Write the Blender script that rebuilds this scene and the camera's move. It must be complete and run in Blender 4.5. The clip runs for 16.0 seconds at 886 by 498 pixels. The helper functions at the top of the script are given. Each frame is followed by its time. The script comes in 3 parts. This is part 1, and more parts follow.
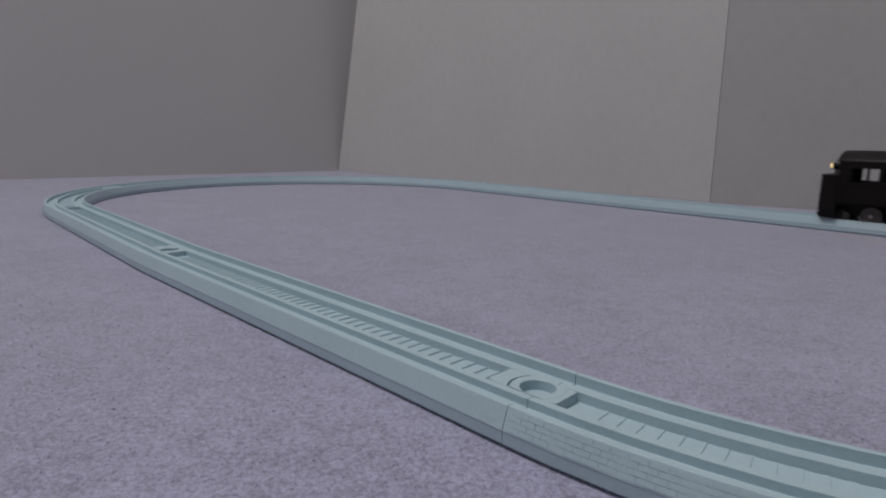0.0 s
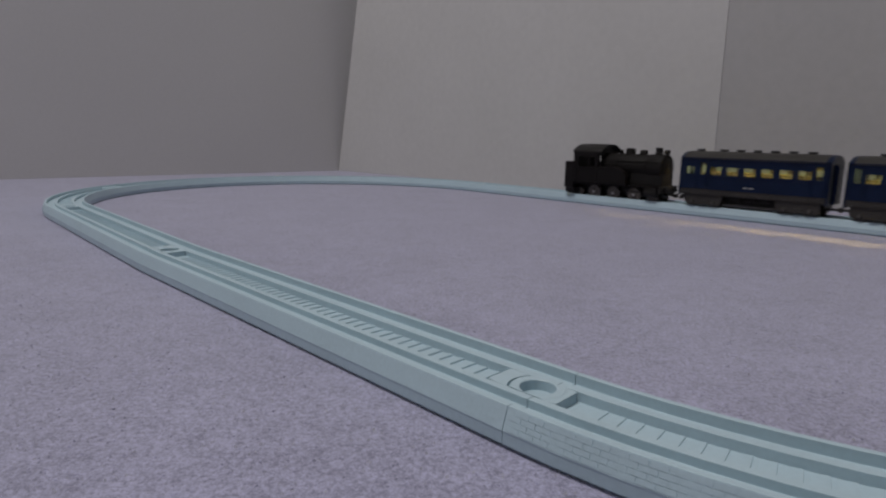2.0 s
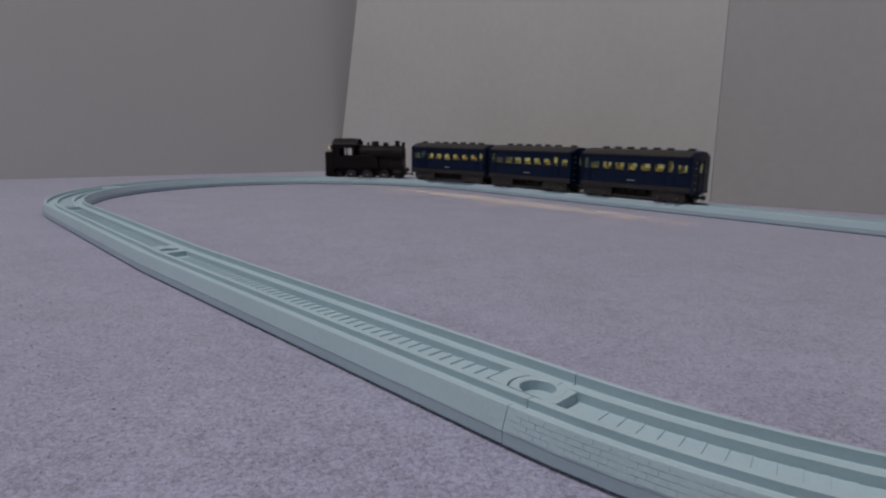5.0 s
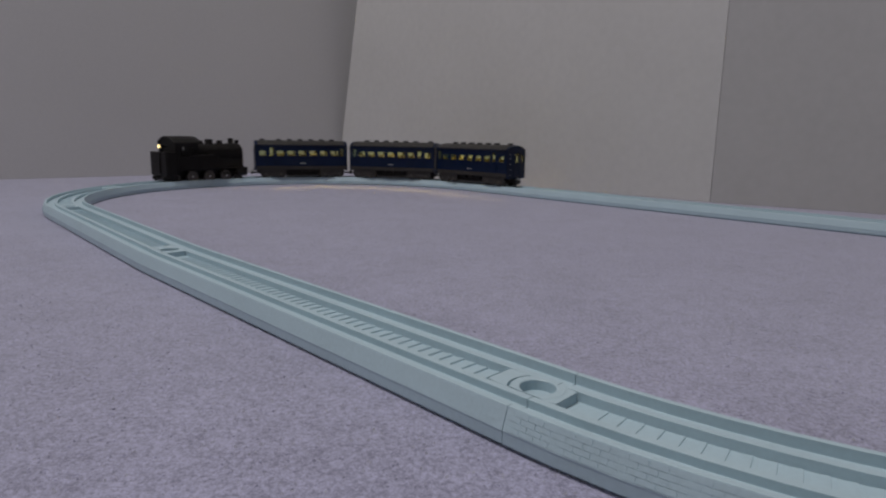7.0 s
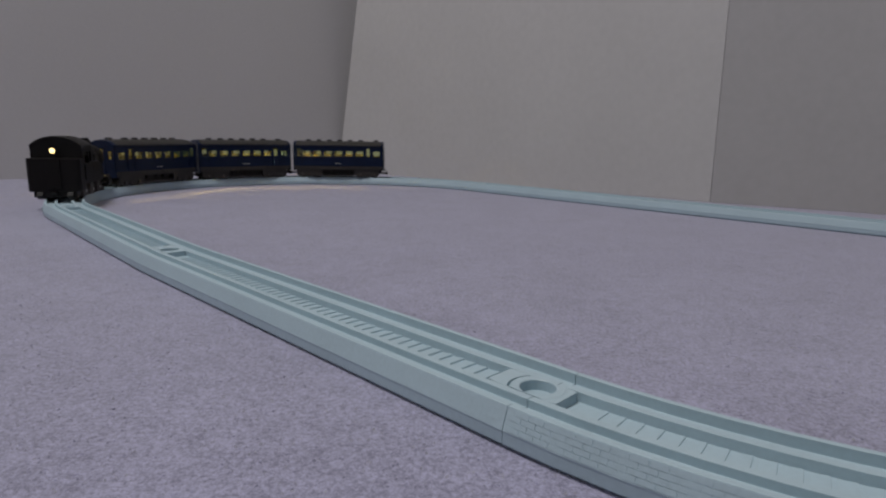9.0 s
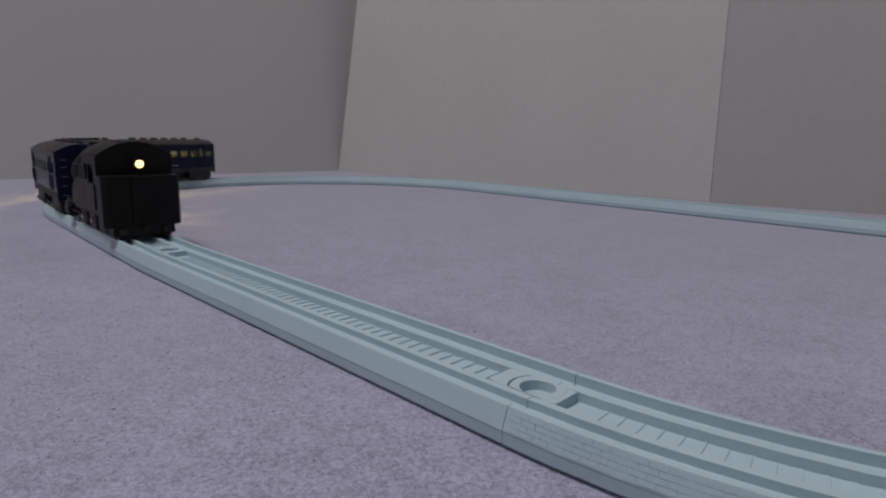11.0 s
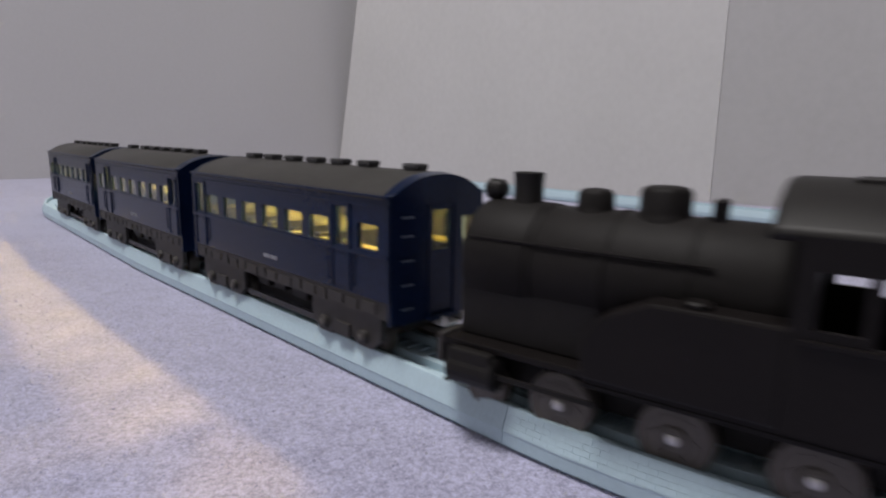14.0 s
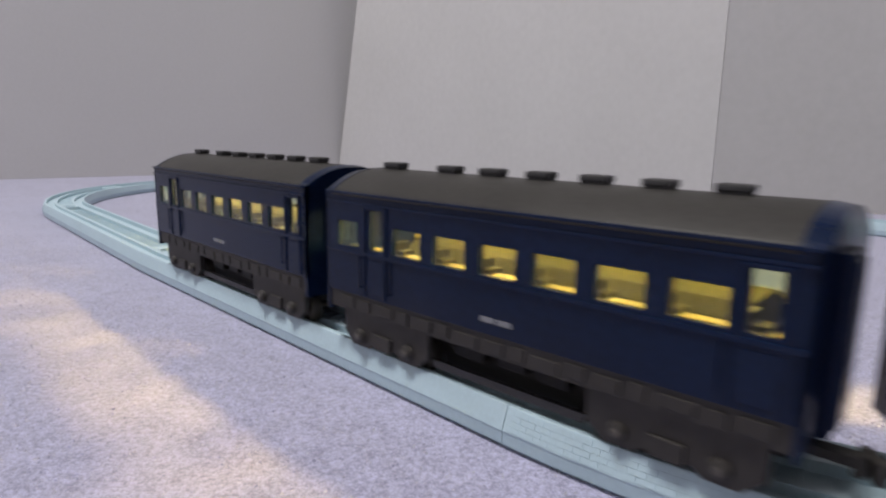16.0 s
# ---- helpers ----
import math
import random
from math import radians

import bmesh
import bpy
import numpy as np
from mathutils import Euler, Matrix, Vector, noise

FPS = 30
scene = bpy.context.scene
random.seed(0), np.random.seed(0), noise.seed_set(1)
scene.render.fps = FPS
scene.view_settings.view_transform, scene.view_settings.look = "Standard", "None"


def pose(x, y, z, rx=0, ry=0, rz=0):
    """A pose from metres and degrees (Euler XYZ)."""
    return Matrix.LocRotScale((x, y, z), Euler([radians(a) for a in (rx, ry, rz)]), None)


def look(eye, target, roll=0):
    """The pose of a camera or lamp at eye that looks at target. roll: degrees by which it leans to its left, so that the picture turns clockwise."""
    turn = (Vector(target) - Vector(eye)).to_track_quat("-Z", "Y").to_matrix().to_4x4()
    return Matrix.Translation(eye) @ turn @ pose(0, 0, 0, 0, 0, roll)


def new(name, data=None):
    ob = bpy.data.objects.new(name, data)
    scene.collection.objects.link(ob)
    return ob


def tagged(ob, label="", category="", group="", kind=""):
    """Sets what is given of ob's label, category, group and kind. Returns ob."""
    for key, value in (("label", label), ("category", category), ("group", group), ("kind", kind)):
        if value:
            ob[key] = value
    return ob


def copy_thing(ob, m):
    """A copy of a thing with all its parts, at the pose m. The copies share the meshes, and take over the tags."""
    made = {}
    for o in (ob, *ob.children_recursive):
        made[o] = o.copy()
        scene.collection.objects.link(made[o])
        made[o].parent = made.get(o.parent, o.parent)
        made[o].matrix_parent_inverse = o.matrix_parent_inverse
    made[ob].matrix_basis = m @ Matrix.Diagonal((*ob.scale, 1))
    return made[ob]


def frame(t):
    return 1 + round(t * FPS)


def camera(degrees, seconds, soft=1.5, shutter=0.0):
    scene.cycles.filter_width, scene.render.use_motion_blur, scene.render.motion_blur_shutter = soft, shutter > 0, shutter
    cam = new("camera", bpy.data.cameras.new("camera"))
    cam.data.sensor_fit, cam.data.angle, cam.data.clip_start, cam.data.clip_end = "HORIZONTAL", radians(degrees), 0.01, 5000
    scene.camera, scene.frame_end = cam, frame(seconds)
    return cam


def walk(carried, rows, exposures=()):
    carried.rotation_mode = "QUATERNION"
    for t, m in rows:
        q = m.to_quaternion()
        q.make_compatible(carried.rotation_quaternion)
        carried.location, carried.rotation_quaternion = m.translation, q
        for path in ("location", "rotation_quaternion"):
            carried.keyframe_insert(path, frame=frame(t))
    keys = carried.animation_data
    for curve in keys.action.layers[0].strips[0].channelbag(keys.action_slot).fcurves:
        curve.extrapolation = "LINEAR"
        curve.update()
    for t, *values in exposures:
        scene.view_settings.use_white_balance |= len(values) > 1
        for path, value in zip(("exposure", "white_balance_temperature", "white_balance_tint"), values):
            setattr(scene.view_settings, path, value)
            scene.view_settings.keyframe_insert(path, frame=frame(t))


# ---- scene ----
# ---- camera ----
cam = camera(72.67, 16.0, soft=2.2, shutter=0.5)
EYE = Matrix.Translation((0, 0, 0.0632)) @ pose(0, 0, 0, 90 - 10.64, 0, 0) @ pose(0, 0, 0, 0, 0, 0.99)
walk(cam, [(0.0, EYE), (16.0, EYE)],
     exposures=[(0.0, 0.0), (12.6, 0.0), (13.0, 0.08), (13.4, 0.28), (13.8, 0.65), (14.3, 0.88), (16.0, 0.92)])

# ---- world and light ----
world = bpy.data.worlds.new("room_air")
scene.world = world
world.use_nodes = True
world.node_tree.nodes["Background"].inputs["Color"].default_value = (0.8, 0.82, 0.9, 1)
world.node_tree.nodes["Background"].inputs["Strength"].default_value = 0.02

lamp_data = bpy.data.lights.new("ceiling_lamp_light", "AREA")
lamp_data.shape, lamp_data.size = "DISK", 0.7
lamp_data.energy = 34.8
lamp_data.color = (1.0, 0.965, 0.95)
ceiling_lamp_light = new("ceiling_lamp_light", lamp_data)
ceiling_lamp_light.matrix_world = look((-0.60, -0.05, 2.33), (-0.60, -0.05, 0))


# ---- materials ----
def mat(name, color, rough=0.5, metal=0.0, vary=0.12, grain=400.0, blotch=25.0, bump=0.1, depth=0.0002, spec=0.5, tint=None):
    m = bpy.data.materials.new(name)
    m.use_nodes = True
    nt = m.node_tree
    b = nt.nodes["Principled BSDF"]
    b.inputs["Roughness"].default_value = rough
    b.inputs["Metallic"].default_value = metal
    b.inputs["Specular IOR Level"].default_value = spec
    tc = nt.nodes.new("ShaderNodeTexCoord")
    n1 = nt.nodes.new("ShaderNodeTexNoise")
    n1.inputs["Scale"].default_value, n1.inputs["Detail"].default_value = blotch, 4
    n2 = nt.nodes.new("ShaderNodeTexNoise")
    n2.inputs["Scale"].default_value, n2.inputs["Detail"].default_value = grain, 3
    add = nt.nodes.new("ShaderNodeMath")
    add.operation = "ADD"
    half = nt.nodes.new("ShaderNodeMath")
    half.operation, half.inputs[1].default_value = "MULTIPLY", 0.5
    ramp = nt.nodes.new("ShaderNodeValToRGB")
    lo = [max(0.0, c * (1 - vary)) for c in color]
    hi = [min(1.0, c * (1 + vary)) for c in (tint or color)]
    ramp.color_ramp.elements[0].position, ramp.color_ramp.elements[1].position = 0.32, 0.68
    ramp.color_ramp.elements[0].color, ramp.color_ramp.elements[1].color = (*lo, 1), (*hi, 1)
    bm_ = nt.nodes.new("ShaderNodeBump")
    bm_.inputs["Strength"].default_value, bm_.inputs["Distance"].default_value = bump, depth
    for n in (n1, n2):
        nt.links.new(tc.outputs["Object"], n.inputs["Vector"])
    nt.links.new(n1.outputs["Fac"], add.inputs[0])
    nt.links.new(n2.outputs["Fac"], add.inputs[1])
    nt.links.new(add.outputs[0], half.inputs[0])
    nt.links.new(half.outputs[0], ramp.inputs["Fac"])
    nt.links.new(ramp.outputs["Color"], b.inputs["Base Color"])
    nt.links.new(n2.outputs["Fac"], bm_.inputs["Height"])
    nt.links.new(bm_.outputs["Normal"], b.inputs["Normal"])
    return m


def carpet():
    """Low-pile carpet: fibre grain, tufts and faint broad patches."""
    m = bpy.data.materials.new("lavender_carpet")
    m.use_nodes = True
    nt = m.node_tree
    b = nt.nodes["Principled BSDF"]
    b.inputs["Roughness"].default_value = 0.95
    b.inputs["Specular IOR Level"].default_value = 0.1
    b.inputs["Sheen Weight"].default_value = 0.60
    b.inputs["Sheen Roughness"].default_value = 0.6
    tc = nt.nodes.new("ShaderNodeTexCoord")
    last = None
    for scale, detail, weight in ((2300.0, 2, 0.40), (760.0, 4, 0.36), (150.0, 3, 0.14), (28.0, 3, 0.10)):
        n = nt.nodes.new("ShaderNodeTexNoise")
        n.inputs["Scale"].default_value, n.inputs["Detail"].default_value = scale, detail
        nt.links.new(tc.outputs["Object"], n.inputs["Vector"])
        k = nt.nodes.new("ShaderNodeMath")
        k.operation = "MULTIPLY_ADD"
        k.inputs[1].default_value, k.inputs[2].default_value = weight, 0.0
        nt.links.new(n.outputs["Fac"], k.inputs[0])
        if last is not None:
            nt.links.new(last.outputs[0], k.inputs[2])
        last = k
    ramp = nt.nodes.new("ShaderNodeValToRGB")
    e = ramp.color_ramp.elements
    e[0].position, e[1].position = 0.39, 0.61
    e[0].color, e[1].color = (0.152, 0.149, 0.222, 1), (0.415, 0.411, 0.582, 1)
    bump = nt.nodes.new("ShaderNodeBump")
    bump.inputs["Strength"].default_value, bump.inputs["Distance"].default_value = 0.35, 0.0005
    nt.links.new(last.outputs[0], ramp.inputs["Fac"])
    nt.links.new(ramp.outputs["Color"], b.inputs["Base Color"])
    nt.links.new(last.outputs[0], bump.inputs["Height"])
    nt.links.new(bump.outputs["Normal"], b.inputs["Normal"])
    return m


def glow(name, color, strength):
    m = bpy.data.materials.new(name)
    m.use_nodes = True
    b = m.node_tree.nodes["Principled BSDF"]
    b.inputs["Base Color"].default_value = (*color, 1)
    b.inputs["Emission Color"].default_value = (*color, 1)
    b.inputs["Emission Strength"].default_value = strength
    return m


M_CARPET = carpet()
M_CARD = mat("white_card", (0.525, 0.518, 0.507), 0.85, vary=0.045, grain=120, blotch=7, bump=0.08, spec=0.2)
# the same white card, darkened: the right sheet's shade is in the colour
M_CARD_SHADED = mat("shaded_white_card", (0.425, 0.418, 0.414), 0.85, vary=0.045, grain=120, blotch=7, bump=0.08, spec=0.2)
M_CARD_DULL = mat("dull_white_card", (0.525, 0.516, 0.513), 0.85, vary=0.03, grain=300, blotch=5, bump=0.08, spec=0.2)
M_WALL = mat("room_paint", (0.58, 0.572, 0.575), 0.9, vary=0.03, grain=60, blotch=2)
M_TRACK = mat("pale_blue_plastic", (0.405, 0.525, 0.585), 0.42, vary=0.06, grain=900, blotch=40, bump=0.15, depth=0.0001)
M_BLUE = mat("navy_blue_plastic", (0.0036, 0.0100, 0.0330), 0.26, vary=0.25, grain=700, blotch=45, bump=0.06, spec=0.2)
M_ROOF = mat("dark_grey_plastic", (0.034, 0.032, 0.030), 0.5, vary=0.25, grain=700, blotch=40, bump=0.12, spec=0.16)
M_VENT = mat("charcoal_plastic", (0.03, 0.029, 0.03), 0.5, vary=0.15)
M_UNDER = mat("brown_grey_plastic", (0.022, 0.019, 0.017), 0.6, vary=0.3, grain=500, blotch=90, bump=0.15)
M_BLACK = mat("black_plastic", (0.0064, 0.0051, 0.0050), 0.42, vary=0.25, grain=600, blotch=70, bump=0.08, spec=0.17)
M_GLOSS = mat("glossy_black_plastic", (0.0078, 0.0067, 0.0064), 0.62, vary=0.25, grain=600, blotch=70, bump=0.08, spec=0.16)
M_SOOT = mat("matt_black_plastic", (0.0095, 0.0085, 0.008), 0.5, vary=0.25, grain=600, blotch=70, bump=0.12, spec=0.2)
M_WHEEL = mat("dull_grey_metal", (0.085, 0.076, 0.068), 0.5, metal=0.2, vary=0.2)
M_STEEL = mat("bright_steel", (0.55, 0.54, 0.52), 0.3, metal=0.9, vary=0.1)
M_LEDGE = mat("highlit_blue_plastic", (0.05, 0.062, 0.10), 0.45, vary=0.3)
M_WHITE = mat("white_print", (0.20, 0.205, 0.22), 0.6, vary=0.05)
M_CREAM = mat("cream_interior", (0.17, 0.15, 0.05), 0.5, vary=0.1)
M_SEAT = mat("ochre_seat", (0.020, 0.0195, 0.0052), 0.7, vary=0.15, spec=0.12)
M_LINING = mat("olive_lining", (0.014, 0.0138, 0.0075), 0.75, vary=0.15, spec=0.15)
M_STRIP = glow("warm_lamp", (1.0, 0.69, 0.22), 1080.0)
M_HEAD = glow("warm_headlamp_lens", (1.0, 0.75, 0.31), 2.2)

M_GLASS = bpy.data.materials.new("clear_glazing")
M_GLASS.use_nodes = True
_g = M_GLASS.node_tree.nodes["Principled BSDF"]
_g.inputs["Base Color"].default_value = (0.85, 0.90, 0.64, 1)
_g.inputs["Transmission Weight"].default_value = 1.0
_g.inputs["Roughness"].default_value = 0.04
_g.inputs["IOR"].default_value = 1.4


# ---- mesh helpers ----
def part(name, bm, material, parent=None, label="", m=None, smooth=False, bevel=0.0):
    """Links a bmesh as one mesh object under a thing or a part."""
    bmesh.ops.recalc_face_normals(bm, faces=bm.faces[:])
    me = bpy.data.meshes.new(name)
    bm.to_mesh(me)
    bm.free()
    me.materials.append(material)
    if smooth:
        for f in me.polygons:
            f.use_smooth = True
    ob = new(name, me)
    if parent is not None:
        ob.parent = parent
    if m is not None:
        ob.matrix_basis = m
    if label:
        ob["label"] = label
    if bevel:
        mod = ob.modifiers.new("soft_edges", "BEVEL")
        mod.width, mod.segments, mod.limit_method, mod.angle_limit = bevel, 2, "ANGLE", radians(40)
    return ob


def shared(name, me_ob, parent, m):
    """Another part on the same mesh."""
    ob = new(name, me_ob.data)
    ob.parent, ob.matrix_basis = parent, m
    return ob


def thing(name, label, category, group="", kind="", m=None):
    ob = new(name)
    ob.empty_display_size = 0.01
    if m is not None:
        ob.matrix_basis = m
    return tagged(ob, label, category, group, kind)


def box(bm, x0, x1, y0, y1, z0, z1, chamfer=0.0):
    r = bmesh.ops.create_cube(bm, size=1.0, matrix=Matrix.Translation(((x0 + x1) / 2, (y0 + y1) / 2, (z0 + z1) / 2))
                              @ Matrix.Diagonal((x1 - x0, y1 - y0, z1 - z0, 1)))
    if chamfer:
        es = list({e for v in r["verts"] for e in v.link_edges})
        bmesh.ops.bevel(bm, geom=es, offset=chamfer, segments=2, affect="EDGES", profile=0.6)
    return bm


def lathe(bm, rings, axis="x", n=32, at=(0, 0, 0)):
    """A turned shape: rings of (distance along the axis, radius)."""
    rows = []
    for d, r in rings:
        row = []
        for i in range(n):
            a = 2 * math.pi * i / n
            u, v = r * math.cos(a), r * math.sin(a)
            p = {"x": (d, u, v), "y": (u, d, v), "z": (u, v, d)}[axis]
            row.append(bm.verts.new(Vector(p) + Vector(at)))
        rows.append(row)
    for a, b in zip(rows, rows[1:]):
        for i in range(n):
            bm.faces.new((a[i], a[(i + 1) % n], b[(i + 1) % n], b[i]))
    bm.faces.new(rows[0])
    bm.faces.new(rows[-1])
    return bm


def prism(bm, pts, y0, y1, plane="xz"):
    """A flat outline given thickness."""
    def at(u, v, w):
        return {"xz": (u, w, v), "yz": (w, u, v), "xy": (u, v, w)}[plane]
    a = [bm.verts.new(at(u, v, y0)) for u, v in pts]
    b = [bm.verts.new(at(u, v, y1)) for u, v in pts]
    n = len(pts)
    bm.faces.new(a)
    bm.faces.new(b)
    for i in range(n):
        bm.faces.new((a[i], a[(i + 1) % n], b[(i + 1) % n], b[i]))
    return bm


def pierced(bm, us, zs, holes, outer, inner):
    """A wall with real openings. us, zs: its ends and bends; holes: (u0, u1, z0, z1); outer, inner: (u, z) to a place."""
    us = sorted(set(us) | {u for h in holes for u in h[:2]})
    zs = sorted(set(zs) | {z for h in holes for z in h[2:]})

    def solid(i, j):
        if not (0 <= i < len(us) - 1 and 0 <= j < len(zs) - 1):
            return False
        u, z = (us[i] + us[i + 1]) / 2, (zs[j] + zs[j + 1]) / 2
        return not any(h[0] < u < h[1] and h[2] < z < h[3] for h in holes)
    va = {(i, j): bm.verts.new(outer(u, z)) for i, u in enumerate(us) for j, z in enumerate(zs)}
    vb = {(i, j): bm.verts.new(inner(u, z)) for i, u in enumerate(us) for j, z in enumerate(zs)}
    for i in range(len(us) - 1):
        for j in range(len(zs) - 1):
            if not solid(i, j):
                continue
            c = [(i, j), (i + 1, j), (i + 1, j + 1), (i, j + 1)]
            bm.faces.new([va[k] for k in c])
            bm.faces.new([vb[k] for k in reversed(c)])
            for (a, b), (di, dj) in zip(zip(c, c[1:] + c[:1]), ((0, -1), (1, 0), (0, 1), (-1, 0))):
                if not solid(i + di, j + dj):
                    bm.faces.new((va[a], vb[a], vb[b], va[b]))
    bmesh.ops.delete(bm, geom=[v for v in bm.verts if not v.link_faces], context="VERTS")
    return bm


link_part = part


# ---- the line of the track: an oval of two straights and two half circles ----
JX, JY = 0.02334, 0.12539          # joint at the end of the near straight
HEAD = radians(-45.28)             # way of the near straight
BEND = -0.0408                     # slight bend at the joint in the near straight
RAD, STR = 0.21096, 0.4290          # radius of the curve, length of a straight
HALF = math.pi * RAD
LOOP = 2 * STR + 2 * HALF
_d = Vector((math.cos(HEAD), math.sin(HEAD)))
_n = Vector((-_d.y, _d.x))
_d2 = Vector((math.cos(HEAD + BEND), math.sin(HEAD + BEND)))
_n2 = Vector((-_d2.y, _d2.x))
_j = Vector((JX, JY))
_k = _j - STR / 2 * _d
_e = _k - STR / 2 * _d2


def _plain(s):
    if s >= 0:
        a = s / RAD
        return _j + RAD * _n + RAD * (-math.cos(a) * _n + math.sin(a) * _d)
    if s >= -STR / 2:
        return _j + s * _d
    if s >= -STR:
        return _k + (s + STR / 2) * _d2
    if s >= -STR - HALF:
        a = (s + STR) / RAD
        return _e + RAD * _n2 + RAD * (-math.cos(a) * _n2 + math.sin(a) * _d2)
    if s >= -2 * STR - HALF:
        return _e + 2 * RAD * _n2 - (s + STR + HALF) * _d2
    a = (s + 2 * STR + HALF) / RAD
    far = _e + 2 * RAD * _n2 + STR * _d2
    return far - RAD * _n2 + RAD * (math.cos(a) * _n2 - math.sin(a) * _d2)


_gap = _plain(HALF / 2) - _plain(HALF / 2 - LOOP)


def spot(s):
    """The place on the track's middle line, s metres past the near joint along the train's way."""
    while s > HALF / 2:
        s -= LOOP
    p = _plain(s)
    u = -2 * STR - HALF - s
    if u > 0:
        w = u / (HALF / 2)
        p = p + _gap * (w * w * (3 - 2 * w))
    return p


def rail_frame(s):
    a, b = spot(s - 0.0005), spot(s + 0.0005)
    t = (b - a).normalized()
    return spot(s), t, Vector((-t.y, t.x))


# ---- room ----
def pile():
    """Short carpet fibres, uncountable, where the carpet lies near; each a leaning three-sided tuft."""
    rng = np.random.default_rng(7)
    spots = []
    for x0, x1, y0, y1, per in ((-0.32, 0.34, 0.03, 0.36, 330000), (-0.62, 0.60, 0.36, 0.85, 95000)):
        k = int((x1 - x0) * (y1 - y0) * per)
        spots.append(np.c_[rng.uniform(x0, x1, k), rng.uniform(y0, y1, k)])
    p = np.concatenate(spots)
    k = len(p)
    r = rng.uniform(0.00060, 0.00125, k)
    ang = rng.uniform(0, 2 * np.pi, k)
    lean = rng.normal(0, 0.00042, (k, 2))
    top = rng.uniform(-0.0003, 0.00025, k)
    v = np.zeros((k, 4, 3))
    for i in range(3):
        a = ang + i * 2 * np.pi / 3
        v[:, i, 0], v[:, i, 1], v[:, i, 2] = p[:, 0] + r * np.cos(a), p[:, 1] + r * np.sin(a), -0.0006
    v[:, 3, :2], v[:, 3, 2] = p + lean, top
    base = np.arange(k)[:, None] * 4
    f = np.stack([base + np.array(q) for q in ((0, 1, 3), (1, 2, 3), (2, 0, 3))], 1).reshape(-1, 3)
    me = bpy.data.meshes.new("carpet_pile")
    me.vertices.add(k * 4)
    me.vertices.foreach_set("co", v.reshape(-1))
    me.loops.add(len(f) * 3)
    me.loops.foreach_set("vertex_index", f.reshape(-1).astype(np.int32))
    me.polygons.add(len(f))
    me.polygons.foreach_set("loop_start", np.arange(0, len(f) * 3, 3, dtype=np.int32))
    me.update(calc_edges=True)
    me.materials.append(M_CARPET)
    tagged(new("carpet_pile", me), "short lavender grey carpet fibres", "carpet", kind="stuff")


def room():
    bm = bmesh.new()
    box(bm, -2.2, 2.2, -2.2, 2.2, -0.02, -0.0002)
    tagged(part("floor", bm, M_CARPET), "lavender grey low-pile carpet with fine mottled fibres", "carpet", kind="structure")
    pile()
    for nm, x0, x1, y0, y1 in (("wall_north", -2.3, 2.3, 2.2, 2.3), ("wall_south", -2.3, 2.3, -2.3, -2.2),
                               ("wall_east", 2.2, 2.3, -2.2, 2.2), ("wall_west", -2.3, -2.2, -2.2, 2.2)):
        bm = bmesh.new()
        box(bm, x0, x1, y0, y1, -0.02, 2.42)
        tagged(part(nm, bm, M_WALL), "plain off-white painted room wall", "wall", kind="structure")
    bm = bmesh.new()
    box(bm, -2.3, 2.3, -2.3, 2.3, 2.42, 2.5)
    tagged(part("ceiling", bm, M_WALL), "plain off-white ceiling", "ceiling", kind="structure")


def card_sheet(name, a, b, height, material, label, lean_a=0.0, lean_b=0.0, bow=0.0, seed=0.0):
    """A standing card from a to b on the carpet; lean: how far an upright edge shifts along the card at its top."""
    a, b = Vector(a), Vector(b)
    d = (b - a)
    n = Vector((d.y, -d.x)).normalized()
    if n.y > 0:
        n = -n
    bm = bmesh.new()
    nu, nv = 24, 16
    grids = []
    for back in (0.0, 0.0012):
        g = []
        for i in range(nu + 1):
            col = []
            for j in range(nv + 1):
                u, v = i / nu, j / nv
                lo = lean_a * v + (d.length + (lean_b - lean_a) * v) * u
                w = bow * math.sin(math.pi * u) + 0.0015 * noise.noise(Vector((u * 3 + seed, v * 2, 0))) + back * -1
                p = a + d.normalized() * lo + n * w
                col.append(bm.verts.new((p.x, p.y, v * height)))
            g.append(col)
        grids.append(g)
    f, k = grids
    for i in range(nu):
        for j in range(nv):
            bm.faces.new((f[i][j], f[i + 1][j], f[i + 1][j + 1], f[i][j + 1]))
            bm.faces.new((k[i][j], k[i][j + 1], k[i + 1][j + 1], k[i + 1][j]))
    for i in range(nu):
        for j in (0, nv):
            bm.faces.new((f[i][j], f[i + 1][j], k[i + 1][j], k[i][j]))
    for j in range(nv):
        for i in (0, nu):
            bm.faces.new((f[i][j], f[i][j + 1], k[i][j + 1], k[i][j]))
    return tagged(part(name, bm, material), label, "backdrop", group="backdrop sheets round the track")


# ---- track ----
W2 = 0.0149
GROOVE = 0.0062                    # height of the groove floor on which the wheels run
PROFILE = [(W2 - 0.0014, -0.0005), (W2 - 0.0014, 0.0007), (W2 - 0.0001, 0.0008), (W2 - 0.0001, 0.0034), (W2, 0.0038), (0.0132, 0.0088), (0.0117, 0.0088), (0.0117, GROOVE), (0.0066, GROOVE),
           (0.0066, 0.0082), (0.0046, 0.0082), (0.0046, 0.0058)]
PROFILE = PROFILE + [(-o, z) for o, z in reversed(PROFILE)]
RACK = 0.0041


